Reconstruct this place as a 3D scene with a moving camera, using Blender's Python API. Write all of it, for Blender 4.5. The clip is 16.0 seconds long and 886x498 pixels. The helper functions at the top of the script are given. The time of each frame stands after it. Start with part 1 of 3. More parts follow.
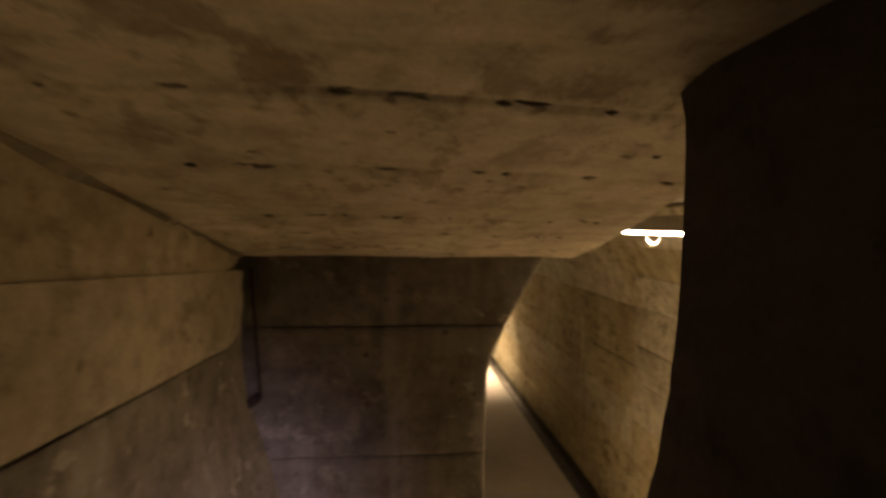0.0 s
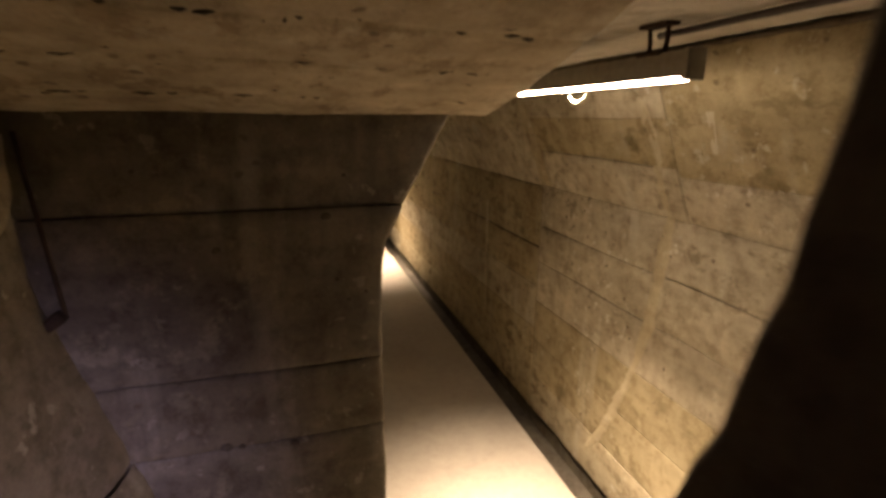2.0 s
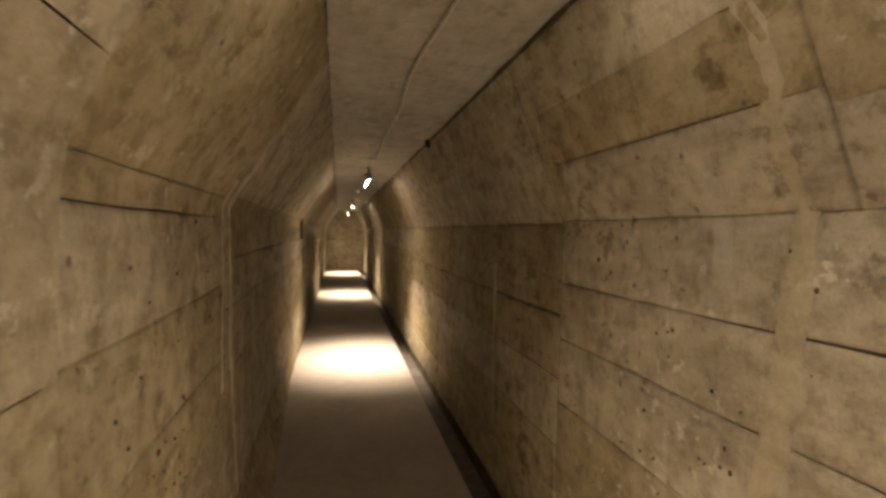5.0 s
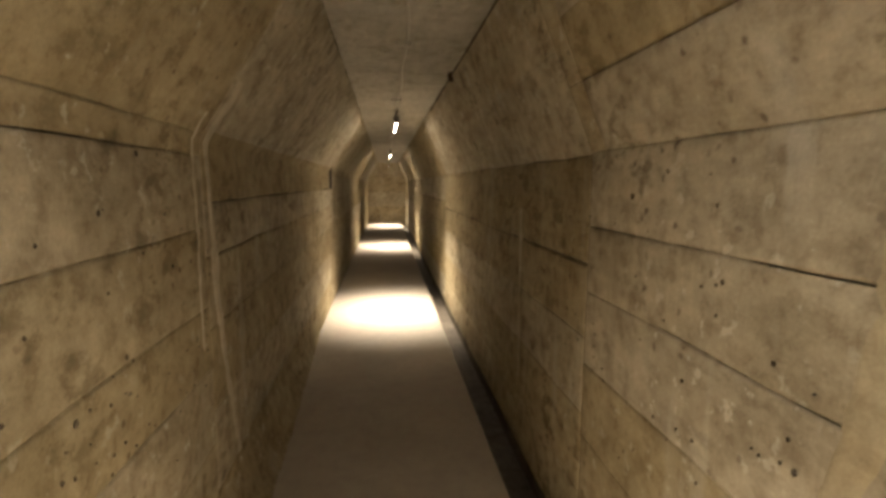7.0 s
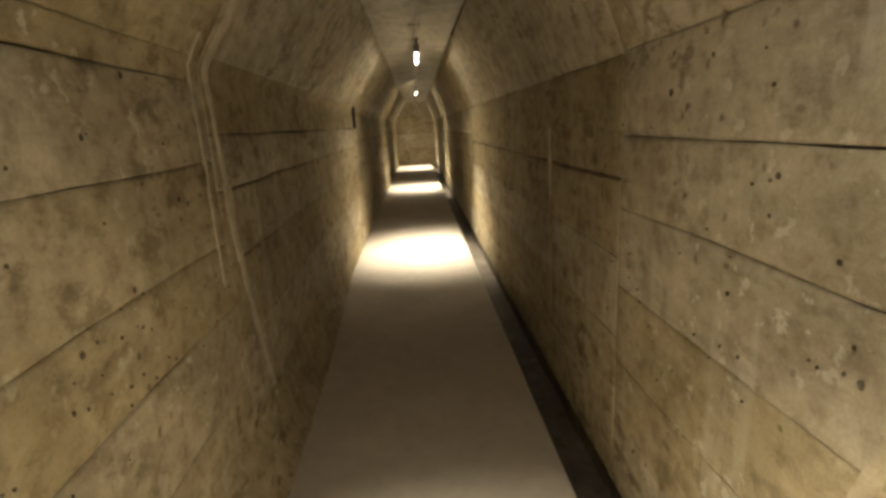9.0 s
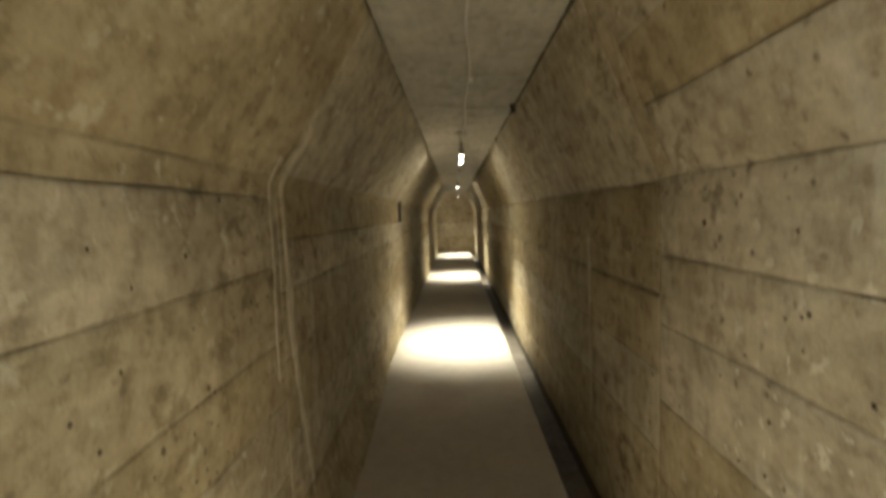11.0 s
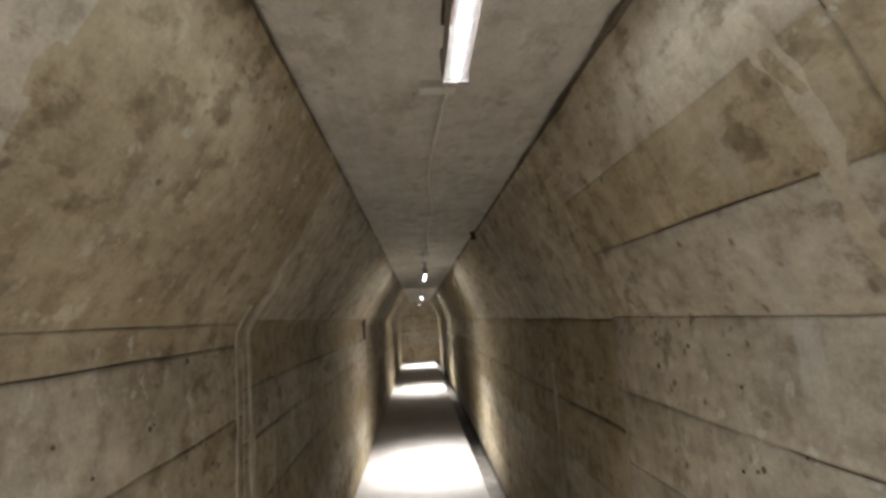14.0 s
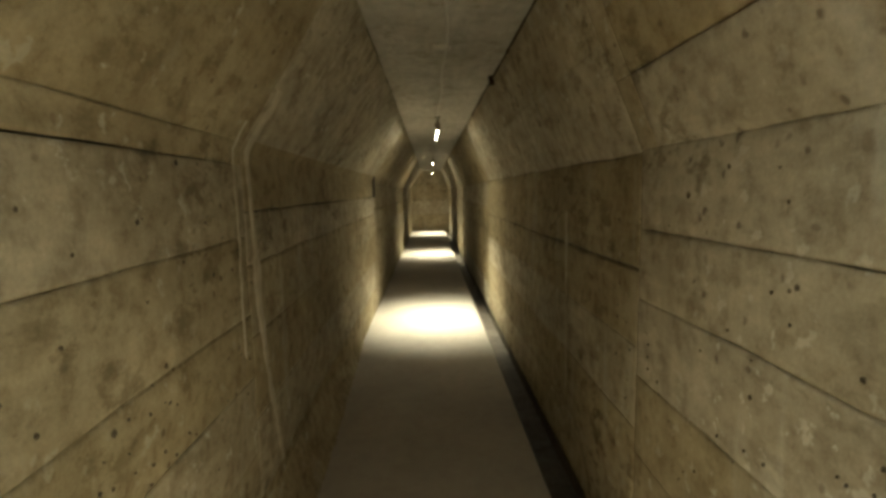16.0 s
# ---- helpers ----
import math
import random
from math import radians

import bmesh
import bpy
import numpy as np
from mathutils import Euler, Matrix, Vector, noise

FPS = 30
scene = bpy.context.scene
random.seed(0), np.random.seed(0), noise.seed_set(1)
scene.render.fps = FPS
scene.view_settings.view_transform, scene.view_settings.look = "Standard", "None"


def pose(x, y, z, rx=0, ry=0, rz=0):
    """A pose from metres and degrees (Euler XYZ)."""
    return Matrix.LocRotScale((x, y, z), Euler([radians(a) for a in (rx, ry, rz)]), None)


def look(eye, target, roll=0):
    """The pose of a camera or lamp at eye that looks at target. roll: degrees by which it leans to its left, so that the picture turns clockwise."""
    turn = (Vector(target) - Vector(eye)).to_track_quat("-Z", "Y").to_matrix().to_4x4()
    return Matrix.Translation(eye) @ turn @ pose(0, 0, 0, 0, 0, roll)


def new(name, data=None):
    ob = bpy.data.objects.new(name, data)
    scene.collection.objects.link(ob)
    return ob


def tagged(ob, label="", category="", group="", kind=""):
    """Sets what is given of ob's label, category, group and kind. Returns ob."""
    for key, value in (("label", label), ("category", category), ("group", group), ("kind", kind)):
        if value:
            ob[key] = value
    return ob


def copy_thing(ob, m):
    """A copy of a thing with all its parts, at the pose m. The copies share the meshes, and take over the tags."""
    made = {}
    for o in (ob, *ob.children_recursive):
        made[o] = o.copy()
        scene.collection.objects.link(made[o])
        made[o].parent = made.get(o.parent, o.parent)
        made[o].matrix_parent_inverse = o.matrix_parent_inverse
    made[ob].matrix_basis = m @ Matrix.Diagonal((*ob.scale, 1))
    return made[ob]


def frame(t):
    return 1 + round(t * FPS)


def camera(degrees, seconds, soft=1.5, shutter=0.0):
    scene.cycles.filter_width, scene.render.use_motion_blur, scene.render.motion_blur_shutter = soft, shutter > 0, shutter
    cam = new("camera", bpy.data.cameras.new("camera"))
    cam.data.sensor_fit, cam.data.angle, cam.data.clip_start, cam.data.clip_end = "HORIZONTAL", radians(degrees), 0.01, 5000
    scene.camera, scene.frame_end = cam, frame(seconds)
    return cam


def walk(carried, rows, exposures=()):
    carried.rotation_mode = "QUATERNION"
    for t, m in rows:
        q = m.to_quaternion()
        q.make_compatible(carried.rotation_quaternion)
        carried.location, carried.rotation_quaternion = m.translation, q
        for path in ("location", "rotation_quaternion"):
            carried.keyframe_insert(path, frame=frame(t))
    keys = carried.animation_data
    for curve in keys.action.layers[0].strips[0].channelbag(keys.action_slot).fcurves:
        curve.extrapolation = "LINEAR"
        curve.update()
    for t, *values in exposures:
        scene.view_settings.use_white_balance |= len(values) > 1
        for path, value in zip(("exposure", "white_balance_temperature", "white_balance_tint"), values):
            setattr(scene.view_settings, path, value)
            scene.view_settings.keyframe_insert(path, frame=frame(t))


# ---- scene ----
cam = camera(83.5, 16.0, soft=3.2, shutter=0.5)
PATH = [
    (0.0, (-0.9307, -1.671, 2.0924), (-0.7627, -0.001, 2.0185), 0.7),
    (0.5, (-0.9601, -1.545, 2.0782), (-0.5124, 0.067, 1.9312), 2.6),
    (1.0, (-0.9778, -1.4626, 2.0731), (-0.4612, 0.114, 1.8102), 3.3),
    (1.5, (-0.8904, -1.4156, 2.058), (-0.4242, 0.1544, 1.6834), 0.7),
    (2.0, (-0.8316, -1.3131, 1.9858), (-0.3536, 0.2392, 1.5557), 0.5),
    (2.5, (-0.8543, -1.1031, 1.9421), (-0.3788, 0.4702, 1.596), -3.2),
    (3.0, (-0.8291, -0.962, 1.9085), (-0.2948, 0.5853, 1.5313), -2.1),
    (3.5, (-0.6737, -0.8545, 1.7161), (-0.1898, 0.7272, 1.4238), -2.4),
    (4.0, (-0.5368, -0.6949, 1.664), (-0.0588, 0.902, 1.4524), -3.5),
    (4.2, (-0.4704, -0.626, 1.6246), (-0.0109, 0.9851, 1.5011), -2.0),
    (6.3, (-0.0479, -0.311, 1.4927), (0.2201, 1.3472, 1.4482), 0.6),
    (6.5, (-0.0378, -0.2698, 1.4952), (0.2201, 1.3866, 1.3885), 0.3),
    (7.0, (-0.0328, -0.2094, 1.4675), (0.1579, 1.4454, 1.2474), 0.2),
    (7.5, (-0.0218, -0.1514, 1.4423), (0.1184, 1.49, 1.1147), 0.5),
    (8.0, (-0.0008, -0.148, 1.4162), (0.1327, 1.495, 1.0937), -0.9),
    (8.5, (0.0143, -0.1245, 1.3885), (0.1252, 1.5042, 0.992), -1.5),
    (8.7, (0.0244, -0.1178, 1.3835), (0.1058, 1.5101, 0.9752), -2.8),
    (10.8, (0.016, -0.2102, 1.4414), (-0.0084, 1.4547, 1.2172), -2.3),
    (11.0, (-0.0067, -0.2203, 1.4818), (-0.0504, 1.4547, 1.3616), -1.9),
    (11.5, (-0.0218, -0.2631, 1.5422), (-0.0109, 1.4152, 1.6069), -2.7),
    (12.0, (-0.0277, -0.2799, 1.5901), (-0.0193, 1.3925, 1.7489), -4.4),
    (12.5, (-0.0185, -0.3832, 1.6422), (-0.0311, 1.2648, 1.969), -3.8),
    (13.0, (-0.0185, -0.4328, 1.6514), (0.0311, 1.18, 2.1202), -2.5),
    (13.5, (-0.0118, -0.3572, 1.6397), (0.0664, 1.2875, 1.9765), -3.7),
    (14.0, (-0.0143, -0.29, 1.6187), (0.0815, 1.3724, 1.8446), -3.6),
    (14.5, (-0.0168, -0.2774, 1.6069), (0.058, 1.395, 1.7539), -1.7),
    (15.0, (-0.0235, -0.1993, 1.5557), (0.0378, 1.4799, 1.5599), -1.6),
    (15.5, (-0.0134, -0.1909, 1.4927), (0.0412, 1.4858, 1.3994), -0.2),
    (16.0, (-0.0151, -0.1522, 1.4549), (0.0269, 1.516, 1.2608), -1.1),
]
EXPOSURES = [(0, 0.7, 8700, 18), (1, 0.7, 8600, 20), (2, 0.55, 7800, 22), (3, 0.45, 7700, 24), (4, 0.45, 7300, 22), (6.5, 0.8, 6700, 14), (8.5, 0.75, 6600, 8),
             (11, 0.95, 6000, 0), (12, 1.25, 5200, 8), (13, 1.9, 4500, 22), (14, 0.85, 5000, 12), (15, 0.55, 5900, 0), (16, 0.45, 6300, -6)]
walk(cam, [(t, look(eye, target, roll)) for t, eye, target, roll in PATH], EXPOSURES)

# ---- world and light ----
world = bpy.data.worlds.new("world")
scene.world = world
world.use_nodes = True
sky = world.node_tree.nodes.new("ShaderNodeTexSky")
sky.sky_type, sky.sun_disc, sky.sun_elevation = "NISHITA", False, radians(35)
world.node_tree.links.new(sky.outputs[0], world.node_tree.nodes["Background"].inputs[0])
world.node_tree.nodes["Background"].inputs[1].default_value = 0.1

LAMP_X, LAMP_Z = 0.085, 2.08
LAMP_LENGTH = 0.94
LAMP_YS = (0.165, 5.48, 11.45, 17.14)
# each tube throws a narrow beam on the floor and a wide wash on the walls
LAMP_BEAMS = ((27.0, 59), (3.0, 115))
WARM = (1.0, 0.88, 0.69)


for y in LAMP_YS:
    for power, spread in LAMP_BEAMS:
        light = bpy.data.lights.new("tube_light", "AREA")
        light.shape, light.size, light.size_y = "RECTANGLE", 0.008, LAMP_LENGTH - 0.06
        light.energy, light.color, light.spread = power, WARM, radians(spread)
        new("tube_light", light).location = (LAMP_X, y, LAMP_Z - 0.022)

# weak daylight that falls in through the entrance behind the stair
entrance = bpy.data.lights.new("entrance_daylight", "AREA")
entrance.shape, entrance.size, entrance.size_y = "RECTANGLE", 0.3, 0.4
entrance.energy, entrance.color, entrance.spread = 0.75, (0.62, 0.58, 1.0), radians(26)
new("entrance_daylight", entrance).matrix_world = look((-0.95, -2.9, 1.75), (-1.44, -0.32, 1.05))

# ---- materials ----


def nodes_of(name):
    m = bpy.data.materials.new(name)
    m.use_nodes = True
    return m, m.node_tree.nodes, m.node_tree.links, m.node_tree.nodes["Principled BSDF"]


def ramp(nodes, links, source, stops):
    r = nodes.new("ShaderNodeValToRGB")
    r.color_ramp.elements[0].position, r.color_ramp.elements[0].color = stops[0][0], (*stops[0][1], 1)
    r.color_ramp.elements[1].position, r.color_ramp.elements[1].color = stops[-1][0], (*stops[-1][1], 1)
    for p, c in stops[1:-1]:
        e = r.color_ramp.elements.new(p)
        e.color = (*c, 1)
    links.new(source, r.inputs[0])
    return r.outputs[0]


def mixed(nodes, links, a, b, fac, how="MIX"):
    n = nodes.new("ShaderNodeMix")
    n.data_type, n.blend_type = "RGBA", how
    for socket, value in ((n.inputs[0], fac), (n.inputs[6], a), (n.inputs[7], b)):
        if hasattr(value, "is_linked"):
            links.new(value, socket)
        elif isinstance(value, tuple):
            socket.default_value = (*value, 1)
        else:
            socket.default_value = value
    return n.outputs[2]


def noise_at(nodes, links, co, scale, detail=6, rough=0.6, stretch=None, distortion=0.0):
    if stretch:
        mp = nodes.new("ShaderNodeMapping")
        mp.inputs["Scale"].default_value = stretch
        links.new(co, mp.inputs[0])
        co = mp.outputs[0]
    n = nodes.new("ShaderNodeTexNoise")
    n.inputs["Scale"].default_value, n.inputs["Detail"].default_value = scale, detail
    n.inputs["Roughness"].default_value, n.inputs["Distortion"].default_value = rough, distortion
    links.new(co, n.inputs["Vector"])
    return n.outputs["Fac"]


def concrete(name, light_tone, dark_tone, stain_tone, lime=0.55, pits=0.9, grain=(1, 0.12, 1), bump=0.35, roughness=0.85, patchy=1.0, flakes=0.6):
    """Board-marked old concrete: cloudy tones, flaked skin, drips, lime bloom and flecks, air holes and sand grain."""
    m, nodes, links, shader = nodes_of(name)
    g = nodes.new("ShaderNodeNewGeometry")
    co = g.outputs["Position"]
    info = nodes.new("ShaderNodeObjectInfo")
    cloud = noise_at(nodes, links, co, 2.2, 5, 0.58, distortion=0.2)
    col = ramp(nodes, links, cloud, [(0.36, dark_tone), (0.62, light_tone)])
    # skin that has flaked off in ragged patches, crowded in some places
    where = noise_at(nodes, links, co, 1.7, 3, 0.5)
    where_mask = ramp(nodes, links, where, [(0.40, (0.15, 0.15, 0.15)), (0.60, (flakes, flakes, flakes))])
    blot = noise_at(nodes, links, co, 11.0, 9, 0.66, stretch=(1, 0.6, 1.0))
    blot_edge = ramp(nodes, links, blot, [(0.53, (0, 0, 0)), (0.60, (1, 1, 1))])
    blot_mask = mixed(nodes, links, blot_edge, where_mask, 1.0, "MULTIPLY")
    col = mixed(nodes, links, col, stain_tone, blot_mask)
    mott = noise_at(nodes, links, co, 12.0, 9, 0.72)
    col = mixed(nodes, links, col, ramp(nodes, links, mott, [(0.38, (0.68, 0.65, 0.60)), (0.49, (0.97, 0.97, 0.96)), (0.62, (1.14, 1.15, 1.16))]), patchy, "MULTIPLY")
    # damp runs and pale drips
    run = noise_at(nodes, links, co, 9.0, 5, 0.6, stretch=(1, 1, 0.10))
    run_mask = ramp(nodes, links, run, [(0.54, (0, 0, 0)), (0.70, (0.55, 0.55, 0.55))])
    col = mixed(nodes, links, col, dark_tone, run_mask)
    drip = noise_at(nodes, links, co, 6.0, 6, 0.6, stretch=(1, 1, 0.16))
    drip_mask = ramp(nodes, links, drip, [(0.58, (0, 0, 0)), (0.68, (lime * 0.7, lime * 0.7, lime * 0.7))])
    col = mixed(nodes, links, col, (0.50, 0.46, 0.37), drip_mask)
    # lime bloom with hard little edges
    fleck = noise_at(nodes, links, co, 17.0, 6, 0.62)
    fleck_edge = ramp(nodes, links, fleck, [(0.60, (0, 0, 0)), (0.635, (lime, lime, lime))])
    zone = noise_at(nodes, links, co, 1.3, 2, 0.5, distortion=0.3)
    zone_mask = ramp(nodes, links, zone, [(0.46, (0.0, 0.0, 0.0)), (0.58, (1, 1, 1))])
    col = mixed(nodes, links, col, (0.56, 0.52, 0.42), mixed(nodes, links, fleck_edge, zone_mask, 1.0, "MULTIPLY"))
    board = noise_at(nodes, links, co, 22.0, 4, 0.6, stretch=grain)
    col = mixed(nodes, links, col, ramp(nodes, links, board, [(0.3, (0.86, 0.86, 0.86)), (0.7, (1.08, 1.08, 1.08))]), 0.8 if grain != (1, 1, 1) else 0.2, "MULTIPLY")
    fine = noise_at(nodes, links, co, 120.0, 4, 0.7)
    col = mixed(nodes, links, col, ramp(nodes, links, fine, [(0.3, (0.82, 0.82, 0.82)), (0.7, (1.13, 1.13, 1.13))]), 0.7 if grain != (1, 1, 1) else 0.15, "MULTIPLY")
    # air holes
    v = nodes.new("ShaderNodeTexVoronoi")
    v.inputs["Scale"].default_value = 15.0
    warp = nodes.new("ShaderNodeVectorMath")
    warp.operation = "ADD"
    jig = nodes.new("ShaderNodeTexNoise")
    jig.inputs["Scale"].default_value = 30.0
    scale = nodes.new("ShaderNodeVectorMath")
    scale.operation = "SCALE"
    scale.inputs[3].default_value = 0.03
    links.new(co, jig.inputs["Vector"])
    links.new(jig.outputs["Color"], scale.inputs[0])
    links.new(co, warp.inputs[0])
    links.new(scale.outputs[0], warp.inputs[1])
    links.new(warp.outputs[0], v.inputs["Vector"])
    hole = ramp(nodes, links, v.outputs["Distance"], [(0.10, (1, 1, 1)), (0.19, (0, 0, 0))])
    few = noise_at(nodes, links, co, 3.7, 3, 0.5)
    few_mask = ramp(nodes, links, few, [(0.47, (0, 0, 0)), (0.56, (pits, pits, pits))])
    hole = mixed(nodes, links, hole, few_mask, 1.0, "MULTIPLY")
    col = mixed(nodes, links, col, (0.15, 0.115, 0.075), hole)
    # each cast board has its own tone
    tone = nodes.new("ShaderNodeMapRange")
    tone.inputs[3].default_value, tone.inputs[4].default_value = 0.86, 1.12
    links.new(info.outputs["Random"], tone.inputs[0])
    hsv = nodes.new("ShaderNodeHueSaturation")
    links.new(tone.outputs[0], hsv.inputs["Value"])
    warm = nodes.new("ShaderNodeMapRange")
    warm.inputs[3].default_value, warm.inputs[4].default_value = 1.2, 0.78
    links.new(info.outputs["Random"], warm.inputs[0])
    links.new(warm.outputs[0], hsv.inputs["Saturation"])
    links.new(col, hsv.inputs["Color"])
    links.new(hsv.outputs[0], shader.inputs["Base Color"])
    shader.inputs["Roughness"].default_value = roughness
    shader.inputs["Specular IOR Level"].default_value = 0.25
    h1 = mixed(nodes, links, board, blot, 0.5)
    h2 = mixed(nodes, links, h1, fine, 0.3)
    h3 = mixed(nodes, links, h2, (0.0, 0.0, 0.0), hole)
    b = nodes.new("ShaderNodeBump")
    b.inputs["Strength"].default_value, b.inputs["Distance"].default_value = bump, 0.012
    links.new(h3, b.inputs["Height"])
    links.new(b.outputs[0], shader.inputs["Normal"])
    return m


def plain(name, colour, roughness=0.6, metal=0.0, spots=0.25):
    m, nodes, links, shader = nodes_of(name)
    g = nodes.new("ShaderNodeNewGeometry")
    n = noise_at(nodes, links, g.outputs["Position"], 35.0, 6, 0.7)
    dark = tuple(c * (1 - spots) for c in colour)
    links.new(ramp(nodes, links, n, [(0.35, dark), (0.65, colour)]), shader.inputs["Base Color"])
    shader.inputs["Roughness"].default_value, shader.inputs["Metallic"].default_value = roughness, metal
    b = nodes.new("ShaderNodeBump")
    b.inputs["Strength"].default_value, b.inputs["Distance"].default_value = 0.2, 0.003
    links.new(n, b.inputs["Height"])
    links.new(b.outputs[0], shader.inputs["Normal"])
    return m


def glowing(name, colour, strength):
    m, nodes, links, shader = nodes_of(name)
    shader.inputs["Base Color"].default_value = (0.9, 0.9, 0.88, 1)
    shader.inputs["Emission Color"].default_value = (*colour, 1)
    shader.inputs["Emission Strength"].default_value = strength
    return m


WALL = concrete("board_marked_concrete", (0.45, 0.385, 0.265), (0.33, 0.275, 0.18), (0.175, 0.14, 0.08), lime=0.7, pits=0.9, patchy=0.95, flakes=0.8)
SOFFIT = concrete("soffit_concrete", (0.50, 0.42, 0.29), (0.37, 0.30, 0.20), (0.17, 0.115, 0.06), lime=0.2, pits=0.9, grain=(0.15, 1, 1), patchy=0.8, flakes=0.6)
CEILING = concrete("ceiling_concrete", (0.50, 0.47, 0.40), (0.42, 0.39, 0.32), (0.30, 0.25, 0.17), lime=0.3, pits=0.4, patchy=0.5, flakes=0.6)
DARK = concrete("dark_concrete", (0.24, 0.205, 0.15), (0.13, 0.105, 0.075), (0.30, 0.26, 0.18), lime=0.35, pits=0.9, grain=(0.12, 1, 1), flakes=0.75)
JOINT = concrete("joint_concrete", (0.16, 0.13, 0.09), (0.08, 0.065, 0.045), (0.06, 0.05, 0.035), lime=0.1, pits=0.3)
STAIN = concrete("pale_stained_concrete", (0.33, 0.29, 0.23), (0.20, 0.17, 0.13), (0.13, 0.11, 0.08), lime=0.6, pits=0.7)
# near black: the partition's shade, where no tunnel light reaches, put into the colour
SHADED = concrete("shaded_concrete", (0.15, 0.125, 0.095), (0.10, 0.08, 0.06), (0.11, 0.09, 0.065), lime=0.03, pits=0.5)
LIME = concrete("lime_deposit", (0.54, 0.48, 0.355), (0.44, 0.38, 0.27), (0.34, 0.285, 0.19), lime=0.5, pits=0.2, bump=0.5, patchy=0.5, flakes=0.4)
FLOOR = concrete("floor_screed", (0.39, 0.34, 0.275), (0.35, 0.305, 0.245), (0.32, 0.275, 0.22), lime=0.06, pits=0.06, grain=(1, 1, 1), bump=0.12, roughness=0.7, patchy=0.2, flakes=0.3)
GUTTER = concrete("wet_gutter_concrete", (0.12, 0.10, 0.075), (0.07, 0.055, 0.04), (0.05, 0.04, 0.03), lime=0.05, pits=0.3, roughness=0.55)
STEEL = plain("painted_steel", (0.30, 0.27, 0.23), 0.5, 0.3)
RUST = plain("rusted_steel", (0.09, 0.055, 0.035), 0.85, 0.3, 0.5)
CABLE = plain("grey_cable", (0.60, 0.57, 0.50), 0.6)
DARK_CABLE = plain("dark_cable", (0.06, 0.05, 0.045), 0.6)
CLIP = plain("pale_plastic", (0.60, 0.57, 0.50), 0.5)
TUBE = glowing("lit_tube", (1.0, 0.90, 0.73), 40.0)

# ---- helpers for meshes ----


def mesh_object(name, bm, material, smooth=False):
    me = bpy.data.meshes.new(name)
    bmesh.ops.recalc_face_normals(bm, faces=bm.faces)
    bm.to_mesh(me)
    bm.free()
    me.materials.append(material)
    for p in me.polygons:
        p.use_smooth = smooth
    return new(name, me)


def part(name, bm, material, parent, label="", smooth=False):
    ob = mesh_object(name, bm, material, smooth)
    ob.parent = parent
    return tagged(ob, label)


def add_box(bm, x0, x1, y0, y1, z0, z1, bevel=0.0):
    made = bmesh.ops.create_cube(bm, size=1)["verts"]
    for v in made:
        v.co = Vector(((x0 + x1) / 2 + v.co.x * (x1 - x0), (y0 + y1) / 2 + v.co.y * (y1 - y0), (z0 + z1) / 2 + v.co.z * (z1 - z0)))
    if bevel:
        edges = {e for v in made for e in v.link_edges}
        bmesh.ops.bevel(bm, geom=list(edges), offset=bevel, segments=2, affect="EDGES", profile=0.5)
    return bm


def box_mesh(x0, x1, y0, y1, z0, z1, bevel=0.0):
    return add_box(bmesh.new(), x0, x1, y0, y1, z0, z1, bevel)


def pipe_mesh(points, radius, sides=8):
    bm = bmesh.new()
    rings = []
    for i, p in enumerate(points):
        p = Vector(p)
        d = (Vector(points[min(i + 1, len(points) - 1)]) - Vector(points[max(i - 1, 0)])).normalized()
        up = Vector((0, 0, 1)) if abs(d.z) < 0.9 else Vector((1, 0, 0))
        a = d.cross(up).normalized()
        b = d.cross(a)
        rings.append([bm.verts.new(p + radius * (math.cos(k * math.tau / sides) * a + math.sin(k * math.tau / sides) * b)) for k in range(sides)])
    for r0, r1 in zip(rings, rings[1:]):
        for k in range(sides):
            bm.faces.new((r0[k], r0[(k + 1) % sides], r1[(k + 1) % sides], r1[k]))
    bm.faces.new(rings[0])
    bm.faces.new(rings[-1])
    return bm


def rough(p, size=0.004):
    """Unevenness of cast concrete, in metres."""
    return size * (noise.noise(p * 2.1) + 0.6 * noise.noise(p * 6.3) + 0.3 * noise.noise(p * 17.0))


# ---- the tunnel's section ----
Y_BACK, Y_END = -3.2, 18.6
Y_OPEN = -1.17           # near side of the opening to the stair
STAIR_X = -1.42          # outer wall of the stair
PARTITION_X = -0.63      # stair side of the wall between stair and tunnel


def section(y, side):
    """Half width, springing height, half width of the flat ceiling and its height at y."""
    if side < 0:
        return np.interp(y, [0.0, 1.0, 2.5], [0.625, 0.66, 0.70]), 1.61, np.interp(y, [-0.05, -0.01], [0.43, 0.285]), 2.22
    return 0.70, 1.575, 0.43, 2.22


def on_wall(side, y, s, depth=0.0):
    """A point of a side wall: s from 0 at the floor over 1 at the springing to 2 at the flat ceiling; depth into the wall."""
    w, zb, c, zc = section(y, side)
    if s <= 1:
        return Vector((side * (w + depth), y, zb * s))
    k = s - 1
    out = Vector((zc - zb, w - c)).normalized()
    return Vector((side * (w + (c - w) * k + depth * out.x), y, zb + (zc - zb) * k + depth * out.y))


def s_of(side, y, z):
    w, zb, c, zc = section(y, side)
    return z / zb if z <= zb else 1 + (z - zb) / (zc - zb)


def opening(s, y):
    """How far a joint at s gapes at y, as a share of the wall."""
    return 0.0042 * max(0.0, 0.55 + 1.1 * noise.noise(Vector((s * 5, y * 1.7, 1))) + 0.5 * noise.noise(Vector((s * 5, y * 11, 4))))


